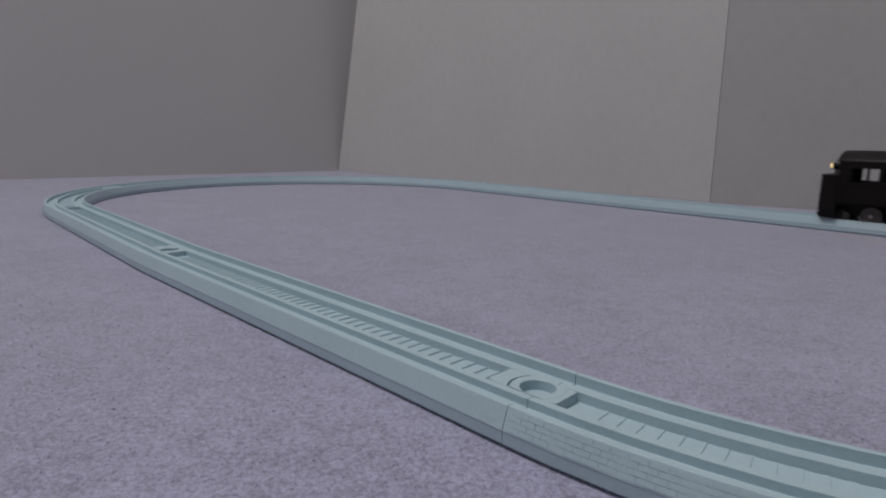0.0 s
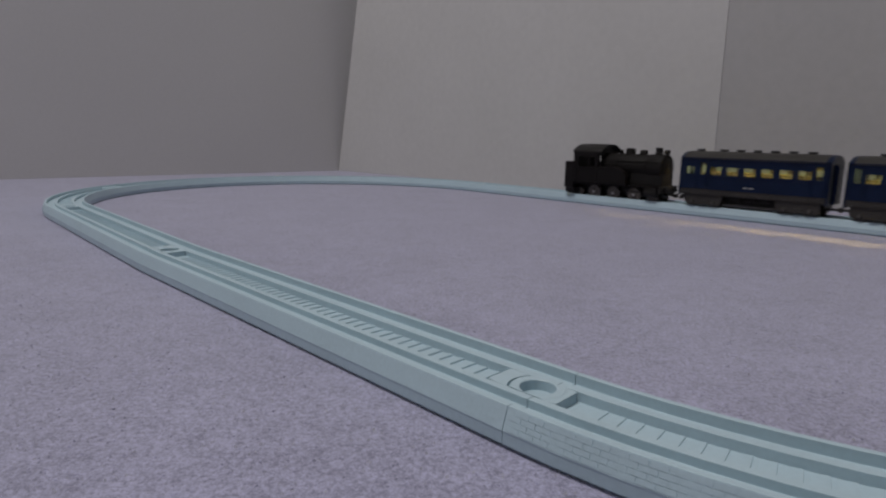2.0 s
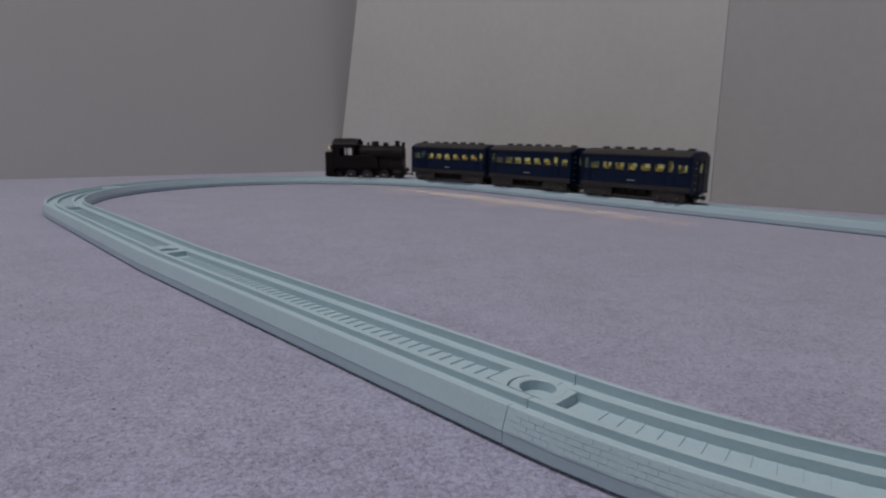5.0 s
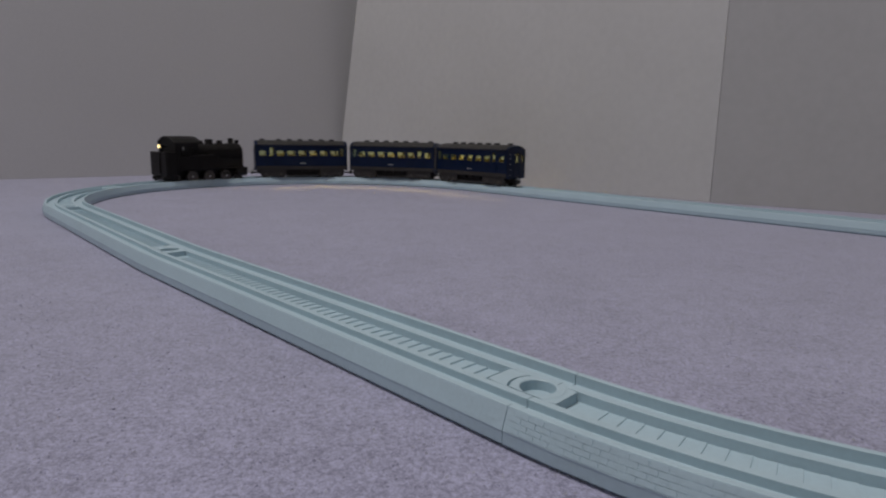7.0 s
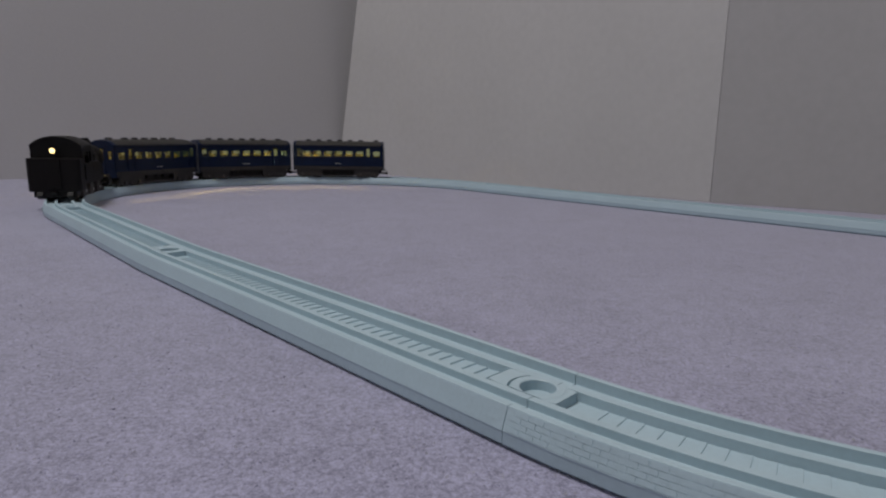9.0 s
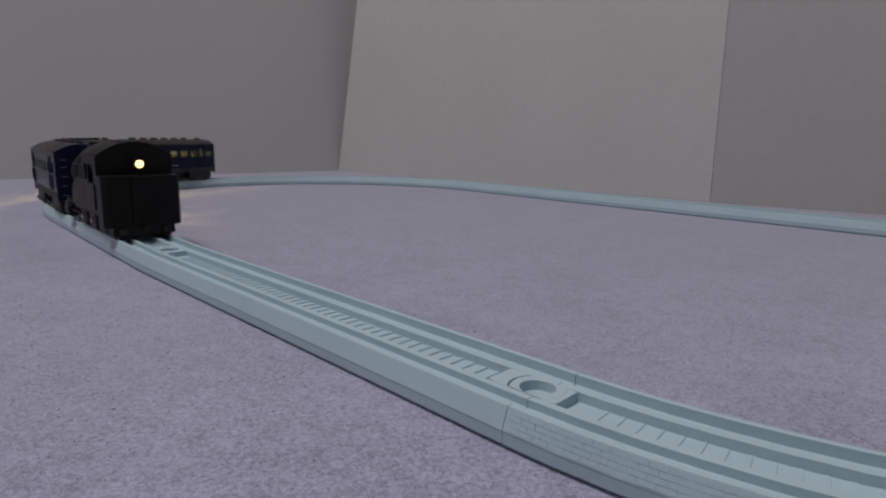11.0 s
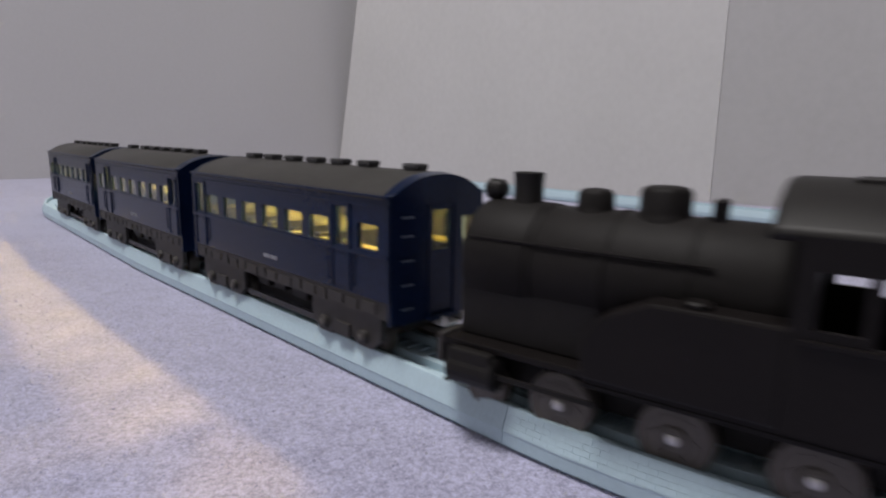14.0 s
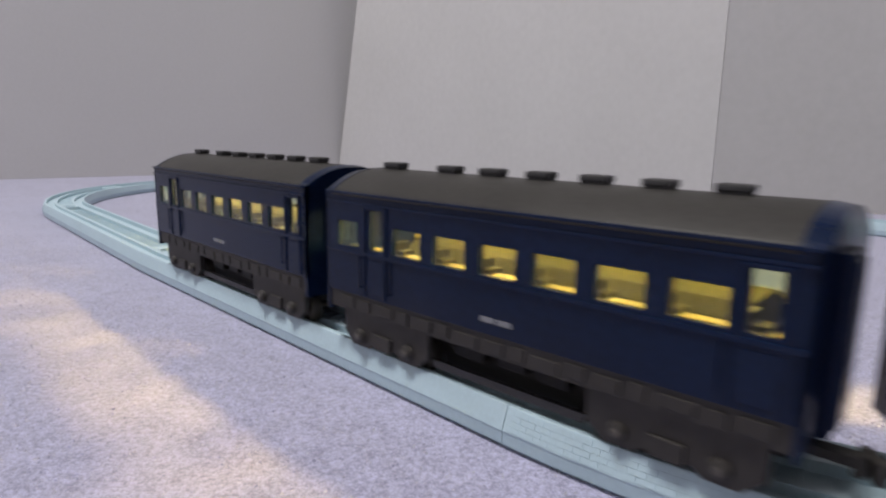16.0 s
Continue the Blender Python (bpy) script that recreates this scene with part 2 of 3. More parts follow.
def track_piece(s0, s1, label, group):
    mid = spot((s0 + s1) / 2)
    base = thing("track_piece", label, "toy track", group, m=Matrix.Translation((mid.x, mid.y, 0)))
    steps = 1 if "straight" in label else 14

    def put(s, o, z):
        p, t, n = rail_frame(s)
        q = p + n * o - mid
        return (q.x, q.y, z)
    a, b = s0 + 0.00006, s1 - 0.00006
    bm = bmesh.new()
    rows = [[bm.verts.new(put(a + (b - a) * i / steps, o, z)) for o, z in PROFILE] for i in range(steps + 1)]
    k = len(PROFILE)
    for p, q in zip(rows, rows[1:]):
        for i in range(k):
            bm.faces.new((p[i], p[(i + 1) % k], q[(i + 1) % k], q[i]))
    bm.faces.new(rows[0])
    bm.faces.new(list(reversed(rows[-1])))
    part("rail_body", bm, M_TRACK, base, bevel=0.00014)
    # saw teeth across the channel in the middle
    bm = bmesh.new()
    s = a + 0.0092
    tooth = 0.00622 if steps == 1 else 0.00606
    while s < b - 0.0172:
        v = [bm.verts.new(put(s + u, o, z)) for o in (-0.0045, 0.0045) for u, z in ((0, 0.0057), (RACK * 0.98, 0.0057), (RACK * 0.95, tooth), (RACK * 0.80, tooth))]
        bm.faces.new(v[:4])
        bm.faces.new(v[4:])
        for i in range(4):
            bm.faces.new((v[i], v[(i + 1) % 4], v[4 + (i + 1) % 4], v[4 + i]))
        s += RACK
    tagged(part("rack", bm, M_TRACK, base), kind="stuff")
    # joint plate at the end: a round tab with a hole, let into a plate flush with the ridges
    bm = bmesh.new()
    c, n, zb = s1 - 0.0022, 44, 0.0057
    lo, hi, wy = -0.0112, 0.0076, 0.0045

    def edge(ang):
        ca, sa = math.cos(ang), math.sin(ang)
        r = min((hi if ca > 0 else -lo) / max(abs(ca), 1e-6), wy / max(abs(sa), 1e-6))
        return r * ca, r * sa
    ring = []
    for i in range(n):
        ang = 2 * math.pi * (i + 0.5) / n
        dip = 0.0009 if math.cos(ang) < -0.55 else 0.0
        turn = [(r * math.cos(ang), r * math.sin(ang)) for r in (0.0041, 0.0043, 0.0062, 0.00625, 0.0069, 0.00695)] + [edge(ang)]
        far = math.hypot(*turn[-1])
        turn = [p if math.hypot(*p) < far else turn[-1] for p in turn]
        tops = (0.00815, 0.00832, 0.00832, 0.00826 - dip, 0.00815 - dip, 0.00815, 0.00815)
        ring.append([bm.verts.new(put(c + turn[0][0], turn[0][1], zb))] + [bm.verts.new(put(c + u, o, z)) for (u, o), z in zip(turn, tops)]
                    + [bm.verts.new(put(c + turn[-1][0], turn[-1][1], zb))])
    for i in range(n):
        p, q = ring[i], ring[(i + 1) % n]
        for j in range(len(p) - 1):
            bm.faces.new((p[j], q[j], q[j + 1], p[j + 1]))
    bmesh.ops.remove_doubles(bm, verts=bm.verts[:], dist=1e-6)
    bmesh.ops.dissolve_degenerate(bm, edges=bm.edges[:], dist=1e-6)
    part("joint_tab", bm, M_TRACK, base, "round joint tab with a hole")
    # moulded bricks on the two sloping shoulders
    bm = bmesh.new()
    for sgn in (1, -1):
        for row in range(4):
            s = a + 0.0004 + (0.0016 if row % 2 else 0)
            while s < b - 0.0035:
                lo_, hi_ = 0.06 + 0.225 * row, 0.06 + 0.225 * row + 0.205
                q = []
                for u in (0.0001, 0.00318):
                    for w in (lo_, hi_):
                        o = W2 + (0.0132 - W2) * w
                        z = 0.0038 + 0.0050 * w
                        for out in (-0.0001, 0.00004):
                            q.append(bm.verts.new(put(s + u, sgn * (o + out * 0.95), z + out * 0.32)))
                for f in ((1, 3, 7, 5), (0, 1, 5, 4), (2, 3, 7, 6), (0, 1, 3, 2), (4, 5, 7, 6)):
                    bm.faces.new([q[i] for i in f])
                s += 0.0033
    tagged(part("brick_relief", bm, M_TRACK, base), kind="stuff")
    return base


# ---- train ----
CAR_L = 0.05770                    # half the length of a carriage
CAR_R = 0.05560                    # reach of its plain end
CAR_W = 0.01600
Z_BODY, Z_EAVE = 0.0176, 0.0490
Z_SKIRT = 0.0233
WIN_X = [0.0267 - 0.01320 * i for i in range(6)]
DOOR_X = (0.03730, -0.04870)
END_X = 0.0481
BOGIE_X = 0.0360


def arch(y, half=0.0163, rise=0.0056, p=2.3):
    return Z_EAVE - 0.0003 + rise * (1 - min(1.0, abs(y) / half) ** p)


def carriage(label):
    car = thing("passenger_carriage", label, "toy carriage", "carriages of the toy train")
    zlo, zhi = 0.0354, 0.0452
    side_holes = [(x - 0.0046, x + 0.0046, zlo, 0.0418) for x in WIN_X] + [(x - 0.0023, x + 0.0023, zlo, zhi) for x in DOOR_X] \
        + [(END_X - 0.0040, END_X + 0.0040, zlo, 0.0418)]
    xa, xb = -CAR_R, CAR_L - 0.0007
    for sg in (1, -1):
        bm = bmesh.new()
        pierced(bm, [xa, xb], [Z_SKIRT, Z_EAVE], side_holes, lambda u, z: (u, sg * CAR_W, z), lambda u, z: (u, sg * (CAR_W - 0.0012), z))
        part("side_wall", bm, M_BLUE, car)
        bm = bmesh.new()
        pierced(bm, [xa + 0.0014, xb - 0.0014], [0.0311, Z_EAVE], side_holes, lambda u, z: (u, sg * (CAR_W - 0.0013), z), lambda u, z: (u, sg * (CAR_W - 0.0017), z))
        part("lining", bm, M_LINING, car)
        bm = bmesh.new()
        box(bm, xa + 0.002, xb - 0.006, *sorted((sg * (CAR_W - 0.0018), sg * 0.0104)), 0.0344, 0.0351)
        part("window_ledge", bm, M_CREAM, car)
        bm = bmesh.new()
        pierced(bm, [xa + 0.001, xb - 0.001], [0.0186, Z_SKIRT], [], lambda u, z: (u, sg * (CAR_W - 0.0004), z), lambda u, z: (u, sg * (CAR_W - 0.0018), z))
        part("skirt", bm, M_UNDER, car, "brown-grey underframe skirt")
        for x0, w, z0, z1 in ((-0.0520, 0.0050, 0.0196, 0.0224), (-0.0455, 0.0034, 0.0192, 0.0220), (-0.0405, 0.0060, 0.0197, 0.0221), (-0.0322, 0.0030, 0.0192, 0.0225),
                              (-0.0275, 0.0052, 0.0190, 0.0220), (-0.0205, 0.0036, 0.0196, 0.0224), (-0.0150, 0.0058, 0.0189, 0.0217), (-0.0070, 0.0030, 0.0194, 0.0222),
                              (-0.0020, 0.0048, 0.0191, 0.0219), (0.0050, 0.0062, 0.0190, 0.0218), (0.0132, 0.0034, 0.0195, 0.0224), (0.0186, 0.0054, 0.0193, 0.0221),
                              (0.0262, 0.0032, 0.0190, 0.0222), (0.0315, 0.0058, 0.0196, 0.0222), (0.0398, 0.0040, 0.0191, 0.0221), (0.0460, 0.0052, 0.0195, 0.0224)):
            bm = bmesh.new()
            box(bm, x0, x0 + w, *sorted((sg * (CAR_W - 0.0007), sg * (CAR_W - 0.0000))), z0, z1, 0.0002)
            part("equipment_box", bm, M_UNDER, car)
        # bands above and below the windows, gutter
        for z0, z1, pr in ((0.0338, 0.0348, 0.0004), (0.0462, 0.0469, 0.0004), (0.0486, 0.0492, 0.0007)):
            bm = bmesh.new()
            y0, y1 = sorted((sg * (CAR_W - 0.0002), sg * (CAR_W + pr)))
            box(bm, xa + 0.0005, xb - 0.0005, y0, y1, z0, z1, 0.00012)
            part("waist_band", bm, M_BLUE, car)
        for x in DOOR_X:
            bm = bmesh.new()
            y0, y1 = sorted((sg * (CAR_W - 0.0002), sg * (CAR_W + 0.0005)))
            for u0, u1, z0, z1 in ((x - 0.0041, x - 0.0035, Z_SKIRT + 0.0004, 0.0461), (x + 0.0035, x + 0.0041, Z_SKIRT + 0.0004, 0.0461),
                                   (x - 0.0041, x + 0.0041, 0.0455, 0.0461)):
                box(bm, u0, u1, y0, y1, z0, z1, 0.0001)
            box(bm, x - 0.0030, x + 0.0030, *sorted((sg * (CAR_W - 0.0002), sg * (CAR_W + 0.0002))), Z_SKIRT + 0.0012, 0.0330, 0.0001)
            part("door", bm, M_BLUE, car)
            for dx in (-0.0054, 0.0054):
                if -CAR_R + 0.001 < x + dx < CAR_L - 0.003:
                    bm = bmesh.new()
                    lathe(bm, [(0.0255, 0.00024), (0.0335, 0.00024)], "z", 8, (x + dx, sg * (CAR_W + 0.0006), 0))
                    for z in (0.0258, 0.0332):
                        box(bm, x + dx - 0.0002, x + dx + 0.0002, *sorted((sg * (CAR_W - 0.0002), sg * (CAR_W + 0.0007))), z - 0.0002, z + 0.0002)
                    part("handrail", bm, M_BLUE, car)
        # lettering too small to read
        for dx, w in ((-0.0021, 0.0036), (0.0021, 0.0036)):
            bm = bmesh.new()
            y0, y1 = sorted((sg * (CAR_W - 0.0001), sg * (CAR_W + 0.00012)))
            box(bm, dx - w / 2, dx + w / 2, y0, y1, 0.0258, 0.0269)
            part("lettering_bar", bm, M_WHITE, car, "small white bar of lettering")
        first = {}
        for x0, x1, z0, z1 in side_holes:
            key = (round(x1 - x0, 4), round(z1 - z0, 4))
            m = pose((x0 + x1) / 2, sg * (CAR_W - 0.0007), (z0 + z1) / 2)
            if key not in first:
                bm = bmesh.new()
                box(bm, -key[0] / 2, key[0] / 2, -0.0001, 0.0001, -key[1] / 2, key[1] / 2)
                first[key] = pane = part("pane", bm, M_GLASS, car, m=m)
            else:
                pane = shared("pane", first[key], car, m)
            pane.visible_shadow = False

    # end with a windowed gangway door and a window beside it
    def bow(u):
        return CAR_L if abs(u) < 0.0056 else CAR_L - 0.0007 * (abs(u) - 0.0056) / (CAR_W - 0.0056)
    bm = bmesh.new()
    ends = [(-0.0029, 0.0029, 0.0352, zhi), (0.0078, 0.0126, zlo, 0.0430)]
    pierced(bm, [-CAR_W, -0.0056, 0.0056, CAR_W], [Z_BODY, Z_EAVE], ends, lambda u, z: (bow(u), u, z), lambda u, z: (bow(u) - 0.0012, u, z))
    part("end_wall", bm, M_BLUE, car)
    ys = sorted([CAR_W * (-1 + i / 12) for i in range(25)] + [-0.0056, 0.0056])

    def end_arch(x_in, x_out):
        bm = bmesh.new()
        rows = [[bm.verts.new(p) for p in ((x_in, y, Z_EAVE), (x_in, y, arch(y) + 0.0001), (x_out(y), y, arch(y) - 0.0004 if abs(y) < CAR_W * 0.99 else Z_EAVE), (x_out(y), y, Z_EAVE))] for y in ys]
        for p, q in zip(rows, rows[1:]):
            for k in range(4):
                bm.faces.new((p[k], p[(k + 1) % 4], q[(k + 1) % 4], q[k]))
        bmesh.ops.remove_doubles(bm, verts=bm.verts[:], dist=1e-6)
        part("end_arch", bm, M_BLUE, car)
    end_arch(CAR_L - 0.0036, bow)
    end_arch(-CAR_R + 0.0034, lambda y: -CAR_R)
    for y0, y1, z0, z1 in ends:
        bm = bmesh.new()
        v = [bm.verts.new((x, y, z)) for x, y, z in ((bow(y0) - 0.0006, y0, z0), (bow(y1) - 0.0006, y1, z0), (bow(y1) - 0.0006, y1, z1), (bow(y0) - 0.0006, y0, z1),
                                                     (bow(y0) - 0.0008, y0, z0), (bow(y1) - 0.0008, y1, z0), (bow(y1) - 0.0008, y1, z1), (bow(y0) - 0.0008, y0, z1))]
        for f in ((0, 1, 2, 3), (4, 5, 6, 7), (0, 1, 5, 4), (1, 2, 6, 5), (2, 3, 7, 6), (3, 0, 4, 7)):
            bm.faces.new([v[k] for k in f])
        part("pane", bm, M_GLASS, car).visible_shadow = False
    bm = bmesh.new()
    for y0, y1, z0, z1 in ((-0.0047, -0.0041, 0.0180, 0.0468), (0.0041, 0.0047, 0.0180, 0.0468), (-0.0047, 0.0047, 0.0462, 0.0468)):
        box(bm, CAR_L - 0.0002, CAR_L + 0.0005, y0, y1, z0, z1, 0.0001)
    box(bm, CAR_L - 0.0002, CAR_L + 0.0020, -0.0050, 0.0050, 0.0176, 0.0186, 0.0002)
    part("gangway", bm, M_BLUE, car)
    # rungs paler than the body: their highlights are painted in the base colour
    for z in (0.0215, 0.0275, 0.0335, 0.0395, 0.0440):
        bm = bmesh.new()
        lathe(bm, [(-0.0017, 0.0003), (0.0017, 0.0003)], "y", 8)
        ang = math.atan2(0.0007, CAR_W - 0.0056)
        bmesh.ops.transform(bm, matrix=Matrix.Translation((bow(0.0112) + 0.0004, -0.0112, z)) @ Matrix.Rotation(-ang, 4, "Z"), verts=bm.verts[:])
        part("ladder_rung", bm, M_LEDGE, car, "ladder rung, paler blue for its highlight")
    # plain end with a blind gangway
    bm = bmesh.new()
    pierced(bm, [-CAR_W, CAR_W], [Z_BODY, Z_EAVE], [], lambda u, z: (-CAR_R, u, z), lambda u, z: (-CAR_R + 0.0012, u, z))
    part("end_wall", bm, M_BLUE, car)
    bm = bmesh.new()
    box(bm, -CAR_R - 0.0014, -CAR_R + 0.0002, -0.0050, 0.0050, 0.0178, 0.0472, 0.0005)
    box(bm, -CAR_R - 0.0020, -CAR_R - 0.0012, -0.0038, 0.0038, 0.0190, 0.0460, 0.0004)
    part("gangway", bm, M_BLUE, car)

    # roof shell
    bm = bmesh.new()
    pts = [0.0163 * (-1 + i / 14) for i in range(29)]
    rows = []
    for x, drop in ((-CAR_R + 0.0033, 0.0001), (-CAR_R + 0.0036, 0.0), (CAR_L - 0.0038, 0.0), (CAR_L - 0.0035, 0.0001)):
        rows.append([bm.verts.new((x, y, arch(y) - drop)) for y in pts] + [bm.verts.new((x, y * 0.97, arch(y) - 0.0011)) for y in reversed(pts)])
    k = len(rows[0])
    for p, q in zip(rows, rows[1:]):
        for i in range(k):
            bm.faces.new((p[i], p[(i + 1) % k], q[(i + 1) % k], q[i]))
    for r in (rows[0], rows[-1]):
        for i in range(k // 2 - 1):
            bm.faces.new((r[i], r[i + 1], r[k - 2 - i], r[k - 1 - i]))
    part("roof", bm, M_ROOF, car, "dark grey arched roof", smooth=True)
    vent = None
    for x in [END_X - 0.0005] + [w + 0.0012 for w in WIN_X]:
        m = pose(x, 0, 0.0540)
        if vent is None:
            bm = bmesh.new()
            box(bm, -0.0026, 0.0026, -0.0018, 0.0018, -0.0006, 0.0008, 0.0002)
            box(bm, -0.0030, 0.0030, -0.0020, 0.0020, 0.0006, 0.0021, 0.0005)
            vent = part("roof_vent", bm, M_VENT, car, m=m)
        else:
            shared("roof_vent", vent, car, m)

    # inside: floor, seats, lamp strip
    bm = bmesh.new()
    box(bm, -CAR_R + 0.0014, CAR_L - 0.0056, -CAR_W + 0.0019, CAR_W - 0.0019, 0.0300, 0.0310)
    part("cabin_floor", bm, M_LINING, car)
    seat = None
    for i in range(7):
        for sg in (1, -1):
            m = pose(0.0333 - 0.01320 * i, sg * 0.0112, 0.0350)
            if seat is None:
                bm = bmesh.new()
                box(bm, -0.0007, 0.0007, -0.0022, 0.0022, 0.0, 0.0030, 0.0003)
                box(bm, -0.0030, 0.0030, -0.0020, 0.0020, 0.0, 0.0011, 0.0003)
                seat = part("seat", bm, M_SEAT, car, m=m)
            else:
                shared("seat", seat, car, m)
    bm = bmesh.new()
    prism(bm, [(-0.0104, 0.0310), (-0.0100, 0.0352), (-0.0070, 0.0376), (0.0070, 0.0376), (0.0100, 0.0352), (0.0104, 0.0310)], -0.0445, 0.0335, "yz")
    part("inner_moulding", bm, M_SEAT, car, "olive inner moulding behind the windows")
    bm = bmesh.new()
    box(bm, -0.050, 0.050, -0.0017, 0.0017, 0.0522, 0.0527)
    part("lamp_board", bm, M_CREAM, car)
    lamp = None
    for x in (-0.0396, -0.0132, 0.0132, 0.0396):
        m = pose(x, 0, 0.0522)
        if lamp is None:
            bm = bmesh.new()
            lathe(bm, [(0.0, 0.0011), (-0.0006, 0.0011), (-0.0009, 0.0007)], "z", 12)
            lamp = part("lamp", bm, M_STRIP, car, "glowing warm lamp", m=m)
        else:
            shared("lamp", lamp, car, m)

    # underframe
    bm = bmesh.new()
    prism(bm, [(-0.0525, 0.0187), (-0.0525, 0.0150), (-0.021, 0.0150), (-0.0195, 0.0104), (0.0195, 0.0104), (0.021, 0.0150), (0.055, 0.0150), (0.055, 0.0187)], -0.0095, 0.0095)
    part("underframe", bm, M_SOOT, car)
    for sg in (1, -1):
        for x0, x1, z0 in ((-0.0150, -0.0085, 0.0148), (-0.0050, 0.0015, 0.0152), (0.0060, 0.0140, 0.0146)):
            bm = bmesh.new()
            box(bm, x0, x1, *sorted((sg * 0.0094, sg * 0.0122)), z0, 0.0188, 0.0003)
            part("equipment_box", bm, M_SOOT, car)
        bm = bmesh.new()
        y0, y1 = sorted((sg * 0.0122, sg * 0.0134))
        prism(bm, [(-0.0200, 0.0122), (0.0200, 0.0122), (0.0194, 0.0104), (-0.0194, 0.0104)], y0, y1)
        part("truss_bar", bm, M_VENT, car)
    wheel_src = None
    for bx in (BOGIE_X, -BOGIE_X):
        bm = bmesh.new()
        box(bm, -0.006, 0.006, -0.0130, 0.0130, 0.0112, 0.0150, 0.0004)
        bogie = part("bogie", bm, M_UNDER, car, m=pose(bx, 0, 0))
        for sg in (1, -1):
            bm = bmesh.new()
            y0, y1 = sorted((sg * 0.0128, sg * 0.0146))
            prism(bm, [(-0.0155, 0.0187), (-0.0155, 0.0122), (-0.0118, 0.0092), (-0.0060, 0.0092), (-0.0042, 0.0105), (0.0042, 0.0105),
                       (0.0060, 0.0092), (0.0118, 0.0092), (0.0155, 0.0122), (0.0155, 0.0187)], y0, y1)
            part("side_frame", bm, M_UNDER, bogie, bevel=0.0003)
            bm = bmesh.new()
            box(bm, -0.0032, 0.0032, *sorted((sg * 0.0145, sg * 0.0154)), 0.0102, 0.0140, 0.0003)
            part("spring_box", bm, M_UNDER, bogie)
        for ax in (0.0088, -0.0088):
            for sg in (1, -1):
                bm = bmesh.new()
                lathe(bm, [(sg * 0.0146, 0.0019), (sg * 0.0157, 0.0017), (sg * 0.0160, 0.0009)], "y", 14, (ax, 0, 0.0122))
                part("axle_box", bm, M_UNDER, bogie)
                bm = bmesh.new()
                lathe(bm, [(sg * 0.0158, 0.0009), (sg * 0.0162, 0.0007)], "y", 10, (ax, 0, 0.0122))
                part("axle_cap", bm, M_WHEEL, bogie, "dull grey axle end cap")
            m = pose(ax, 0, GROOVE + 0.0050)
            if wheel_src is None:
                bm = bmesh.new()
                lathe(bm, [(-0.0105, 0.0010), (0.0105, 0.0010)], "y", 10)
                for sg in (1, -1):
                    lathe(bm, [(sg * 0.0072, 0.0048), (sg * 0.0076, 0.0050), (sg * 0.0106, 0.0050), (sg * 0.0110, 0.0046), (sg * 0.0108, 0.0030), (sg * 0.0112, 0.0016)], "y", 20)
                wheel_src = part("wheelset", bm, M_WHEEL, bogie, m=m)
            else:
                shared("wheelset", wheel_src, bogie, m)
    for sg, ln in ((1, 0.0045), (-1, 0.0042)):
        bm = bmesh.new()
        box(bm, *sorted((sg * 0.050, sg * (CAR_L + ln))), -0.0016, 0.0016, 0.0132, 0.0150, 0.0003)
        box(bm, *sorted((sg * (CAR_L + ln - 0.0018), sg * (CAR_L + ln))), -0.0026, 0.0026, 0.0122, 0.0160, 0.0004)
        part("coupler", bm, M_UNDER, car, "dark hook coupler")
    bm = bmesh.new()
    box(bm, CAR_L + 0.0006, CAR_L + 0.0044, -0.0030, 0.0030, 0.0162, 0.0170, 0.0003)
    box(bm, CAR_L + 0.0034, CAR_L + 0.0044, -0.0030, -0.0018, 0.0162, 0.0188, 0.0003)
    part("coupling_hook", bm, M_STEEL, car, "bright metal coupling hook")
    return car


